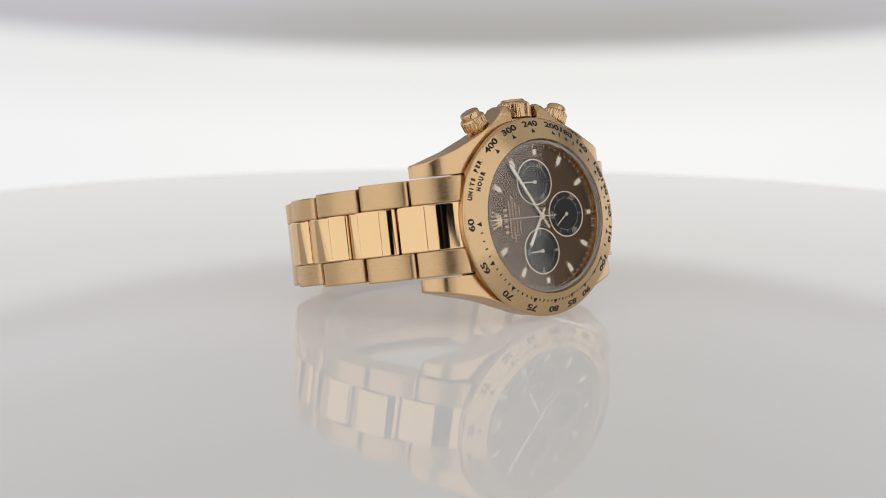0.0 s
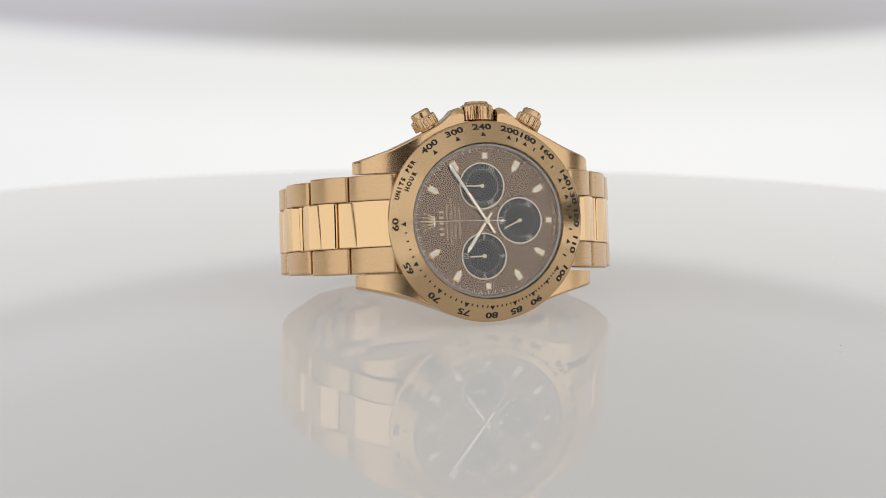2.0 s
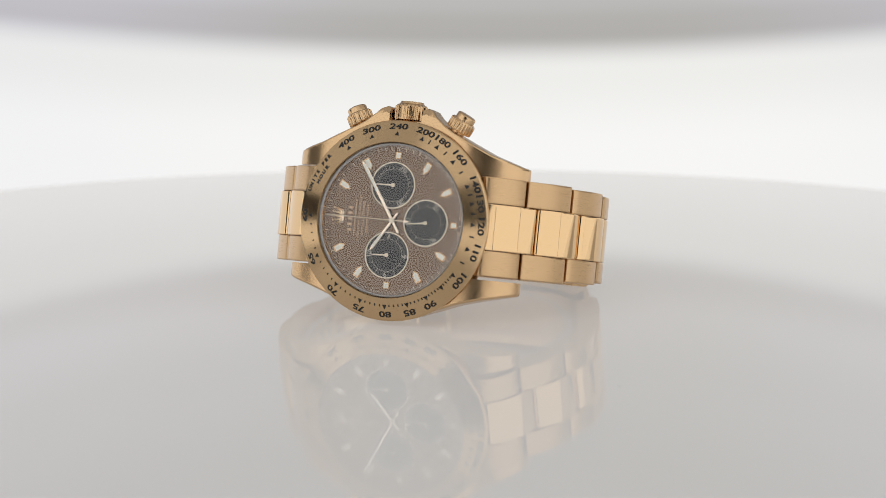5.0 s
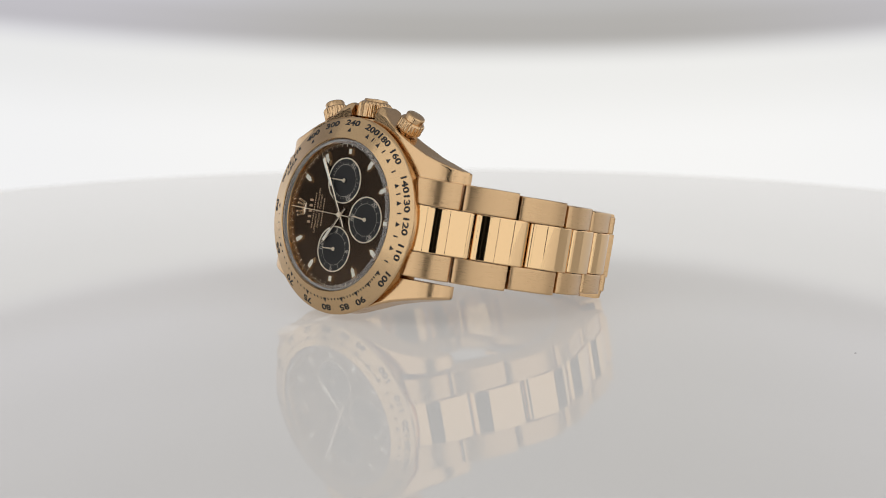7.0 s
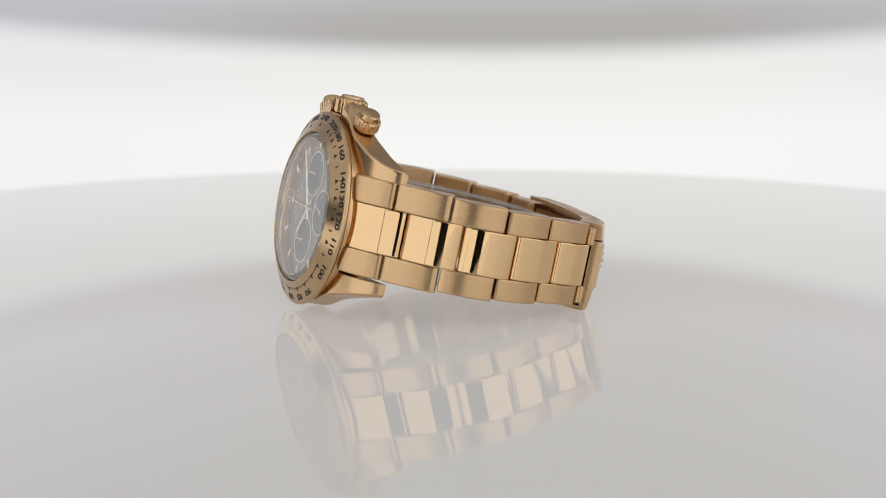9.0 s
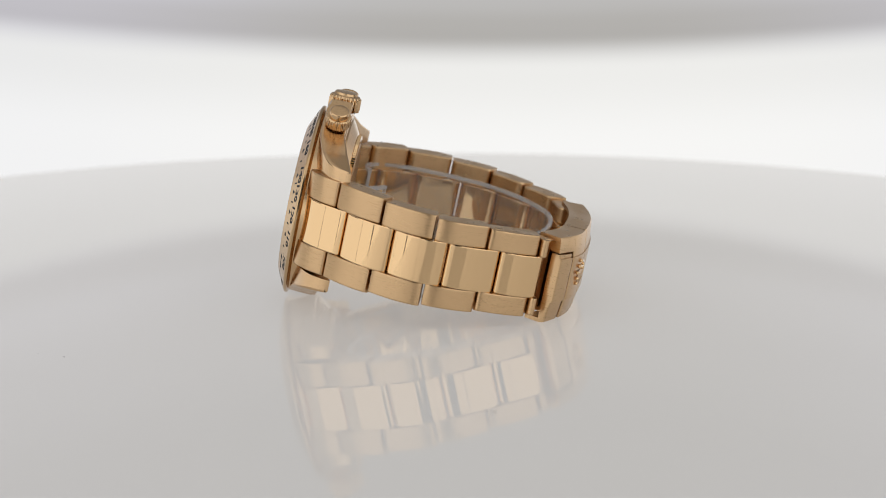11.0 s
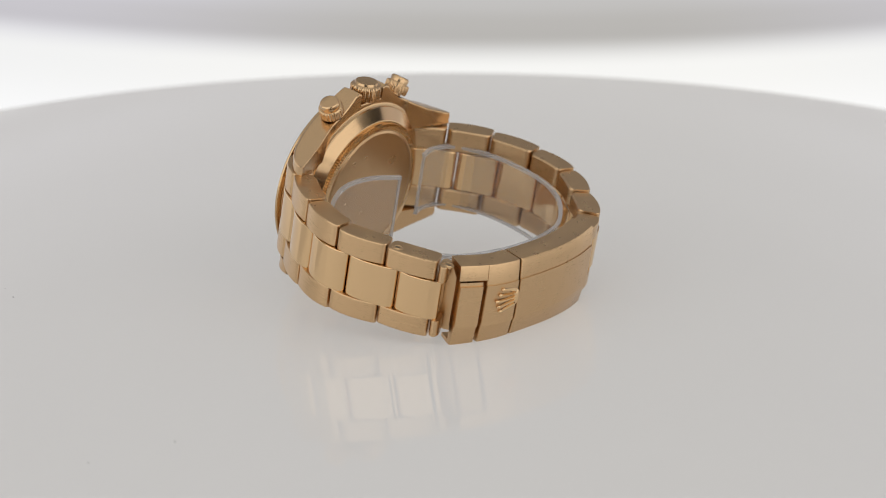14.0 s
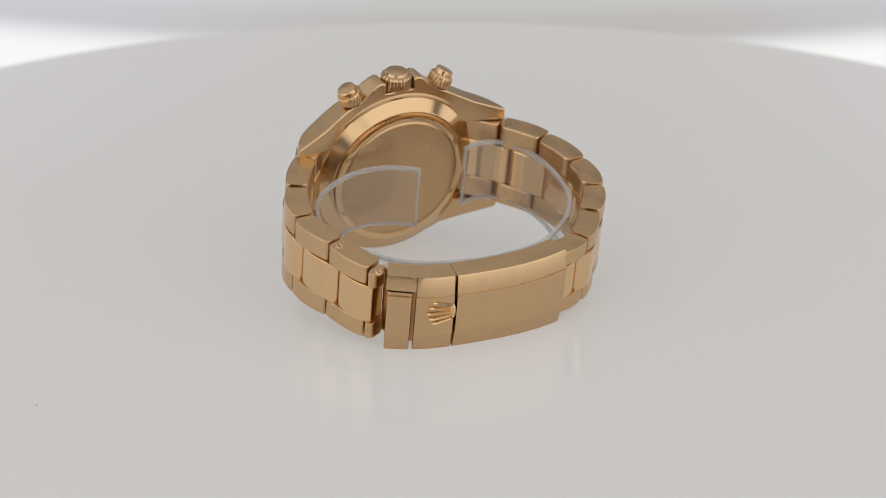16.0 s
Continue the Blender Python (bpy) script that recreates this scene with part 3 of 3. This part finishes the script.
def build_dial(root):
    y = DIAL_Y
    dial = part("dial", lathe([(0, y), (15.1, y)], 128), dial_brown, root, "brown sunray chronograph dial")
    part("rehaut", lathe([(14.72, y - .02), (14.85, 0.7), (14.95, 0.5)], 128), gold_polished, root, "polished inner ring round the dial")
    track = bmesh.new()
    for i in range(300):
        deg = i * 1.2
        long = i % 5 == 0
        o0, o1, w = (13.95, 14.6, .045) if long else (14.4, 14.6, .025)
        vs = [track.verts.new(Vector((x, y - .015, z)) * MM) for x, z in local(deg, [(-w, o0), (w, o0), (w, o1), (-w, o1)])]
        track.faces.new(vs)
    part("minute_track", track, cream, dial, "fine printed minute track")
    # applied markers: gold rim and pale fill
    baton = [(-.75, 1.35), (.75, 1.35), (.75, -.65), (0, -1.65), (-.75, -.65)]
    square = [(-.68, .75), (.68, .75), (.68, -.75), (-.68, -.75)]
    for h in range(1, 12):
        shape = square if h % 3 == 0 else baton
        base = 13.0 if h % 3 == 0 else 12.5
        mk = flat("hour_marker", local(h * 30, shape, base), y, marker_gold, dial, .32, "applied gold hour marker", .12)
        mid = sum(o for _, o in shape) / len(shape)
        flat("fill", local(h * 30, [(a * .58, mid + (o - mid) * .66) for a, o in shape], base), y - .335, lume, mk)
    em = coronet_bm(2.35, .3)
    bmesh.ops.transform(em, matrix=Matrix.Translation(Vector((-10.9, y, 0)) * MM), verts=em.verts)
    part("emblem", em, pale_gold, dial, "applied gold coronet emblem")
    # printed lines under twelve; the maker's lines are plain bars
    for rad, w, h in ((9.2, 5.6, .95), (8.1, 7.4, .3), (5.5, 5.8, .3)):
        n = 5 if h > .5 else int(w / .46)
        for i in range(n):
            a0, fill = -w / 2 + i * w / n, (.42 if h > .5 else .6)
            flat("print_bar", local(0, [(a0, rad - h / 2), (a0 + w / n * fill, rad - h / 2), (a0 + w / n * fill, rad + h / 2), (a0, rad + h / 2)]), y - .015, gold_print, dial)
    put_text("print_line", "SUPERLATIVE CHRONOMETER", .72, on_dial(0, 7.2), gold_print, dial, .95)
    put_text("print_line", "OFFICIALLY CERTIFIED", .72, on_dial(0, 6.38), gold_print, dial, .95)
    for deg, body in ((187.5, "SWISS"), (172.5, "MADE")):
        put_text("print_line", body, .62, on_dial(deg, 14.2, upright=True), gold_print, dial, .95)
    # subdials
    for cx, cz, nums, n_tick in ((-0.65, 7.0, ((120, "10"), (240, "20")), 30), (6.95, 0, ((120, "20"), (240, "40"), (0, "60")), 12), (-0.6, -7.0, ((90, "3"), (180, "6"), (270, "9"), (0, "12")), 12)):
        sub = part("subdial", lathe([(0, y - .012), (4.45, y - .012)], 96), dial_black, dial, "black subdial with cream ring")
        sub.location = Vector((cx, 0, cz)) * MM
        smooth(part("ring", lathe([(4.42, y - .012), (4.44, y - .10), (4.66, y - .10), (4.68, y)], 96), cream, sub, "cream subdial ring"))
        part("inner_line", lathe([(3.22, y - .02), (3.28, y - .02)], 96), grey_print, sub)
        tk = bmesh.new()
        for i in range(n_tick):
            big = i % max(1, n_tick // 6) == 0
            vs = [tk.verts.new(Vector((x, y - .021, z)) * MM) for x, z in local(i * 360 / n_tick, [(-.04, 3.28), (.04, 3.28), (.04, 4.4 if big else 3.75), (-.04, 4.4 if big else 3.75)])]
            tk.faces.new(vs)
        part("ticks", tk, grey_print, sub)
        for deg, txt in nums:
            put_text("numeral", txt, 1.4, on_dial(deg, 3.8, y=y - .028, upright=deg == 180), grey_print, sub, 1.15)
    return dial


def hand_bm(length, tail, w0, w1, y, thick, tip=.5):
    """A straight hand that points to twelve from the origin."""
    bm = bmesh.new()
    out = [(tail, -w0 / 2), (tail, w0 / 2), (-length + tip, w1 / 2), (-length, 0.03), (-length, -.03), (-length + tip, -w1 / 2)]
    lo = [bm.verts.new(Vector((x, y, z)) * MM) for x, z in out]
    hi = [bm.verts.new(Vector((x, y - thick, z * .55)) * MM) for x, z in out]
    for i in range(len(out)):
        j = (i + 1) % len(out)
        bm.faces.new((lo[i], lo[j], hi[j], hi[i]))
    bm.faces.new(hi)
    bm.faces.new(lo[::-1])
    return bm


def build_hands(root):
    y = DIAL_Y
    hub = [(0, -.12), (.5, -.1), (.55, 0), (.55, .3)]
    for name, length, tail, w0, w1, lift, deg, mid in (("hour_hand", 7.6, 1.9, .55, .8, .45, 303.5, 3.6), ("minute_hand", 13.6, 2.9, .6, .85, .65, 56.7, 6.6)):
        hnd = part(name, hand_bm(length, tail, w0, w1, 0, .14, .8), pale_gold, root, "slim gold baton hand")
        hnd.matrix_basis = pose(0, (y - lift) * MM, 0, 0, deg, 0)
        flat("fill", [(-mid, -.2), (-mid, .2), (-length + .9, .26), (-length + .9, -.26)], -.145, lume, hnd)
    sec = part("chronograph_hand", merge(hand_bm(13.9, 3.4, .2, .12, 0, .1, .3), lathe(hub, 32)), hand_gold, root, "thin gold chronograph hand")
    sec.matrix_basis = pose(0, (y - .85) * MM, 0, 0, 0.3, 0)
    flat("counterweight", [(3.0, -.3), (3.8, 0), (3.0, .3), (2.6, 0)], 0, pale_gold, sec, .1)
    moving = None
    for cx, cz, length, deg, lab in ((-0.65, 7.0, 3.6, 0, ""), (-0.6, -7.0, 3.2, -2, ""), (6.95, 0, 3.7, -37, "running small seconds hand")):
        h = part("small_hand", merge(hand_bm(length, 0.2, .32, .26, 0, .1, .4), lathe([(0, -.16), (.3, -.15), (.42, -.05), (.42, .08)], 24)), hand_gold, root, lab or "small subdial hand")
        h.matrix_basis = pose(cx * MM, (y - .25) * MM, cz * MM, 0, deg, 0)
        if lab:
            moving = h
    return moving


def build_watch():
    root = new("wristwatch")
    tagged(root, "rose gold chronograph wristwatch with brown dial, standing on its side", "watch")
    build_bracelet(root, SIX, 1, [(24.35, 9.95), (30.8, 19.5), (33.9, 30.2), (31.5, 40.7), (27.9, 51.0)], half=2.1, lift=0.4)
    build_bracelet(root, TWELVE, -1, [(-25.4, 10.9), (-31.2, 19.6), (-33.6, 30.4), (-32.0, 40.7), (-26.3, 48.9), (-19.4, 56.2), (-10.5, 58.9)])
    build_clasp(root)
    build_case(root)
    build_crown(root)
    build_pusher(root, 1)
    build_pusher(root, -1)
    build_bezel(root)
    build_dial(root)
    hand = build_hands(root)
    crystal = part("crystal", lathe([(0, -.62), (14.4, -.62)], 128), crystal_mat, root, "clear flat sapphire crystal")
    crystal.data.flip_normals() if crystal.data.polygons[0].normal.y > 0 else None
    crystal.visible_shadow = False
    smooth(part("gasket", lathe([(14.95, 0.56), (15.0, 0.3), (15.3, 0.3), (15.4, 0.56)], 128), gasket_mat, root, "pale ring that seats the crystal"), 40)
    smooth(part("crystal_rim", lathe([(14.41, -.62), (14.55, -.61), (15.05, -.5), (15.3, -.3), (15.38, .25)], 128), rim_glass, root, "bright bevelled edge of the crystal"), 50)
    return root, hand


def build_film():
    """A clear strip bent round inside the band, open in front of the case back."""
    line = Path([(-1.1, 17.9), (4.6, 14.6), (11, 13.8), (17.3, 15.6), (23.4, 19.6), (27.0, 25.5), (28.2, 32), (26.9, 37.8), (24.2, 42), (18.5, 48.2), (10, 51.8), (0, 53.4), (-10.0, 52.6),
                 (-17.9, 48.3), (-23.8, 42.4), (-26.9, 35.2), (-27.5, 24.3), (-24.4, 15.2), (-18.8, 12.6), (-14.2, 13.6)])
    root = new("plastic_strip")
    tagged(root, "clear plastic protective strip bent inside the watch band", "packaging")
    L = line.s[-1]

    def band(z0, z1, w):
        return lambda u, e: [(z0, -w), (z0, w), (z1, w), (z1, -w)]
    for name, bm, m in (("sheet", sweep(line, 0.5, L - .5, band(-8.1, 5.5, .2), 1, 120), film_mat),
                        ("rim", sweep(line, 0.0, L, band(5.5, 6.2, .42), 1, 120), film_edge), ("rim", sweep(line, 0.0, L, band(-8.6, -8.1, .42), 1, 120), film_edge),
                        ("rim", sweep(line, 0.0, .5, band(-8.1, 5.7, .3), 1, 3), film_edge), ("rim", sweep(line, L - .5, L, band(-8.1, 5.7, .3), 1, 3), film_edge)):
        ob = smooth(part(name, bm, m, root, "cut edge of the strip" if name == "rim" else ""), 40)
        ob.visible_shadow = False
    return root


def motions():
    walk(turntable, [(t, pose(0, 0, 0, 0, 0, a)) for t, a in TURN])
    for thing in (watch, film):
        walk(thing, [(t, pose(0, 0, 0, 0, 0, a) @ WATCH) for t, a in TURN])
    walk(seconds_hand, [(t, pose(6.95 * MM, (DIAL_Y - .25) * MM, 0, 0, -37 + 6 * t, 0)) for t in (0, 2, 4, 6, 8, 10, 12, 14, 16)])
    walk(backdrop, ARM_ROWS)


build_studio()
build_lights()
backdrop = build_backdrop()
turntable = build_turntable()
watch, seconds_hand = build_watch()
film = build_film()
motions()
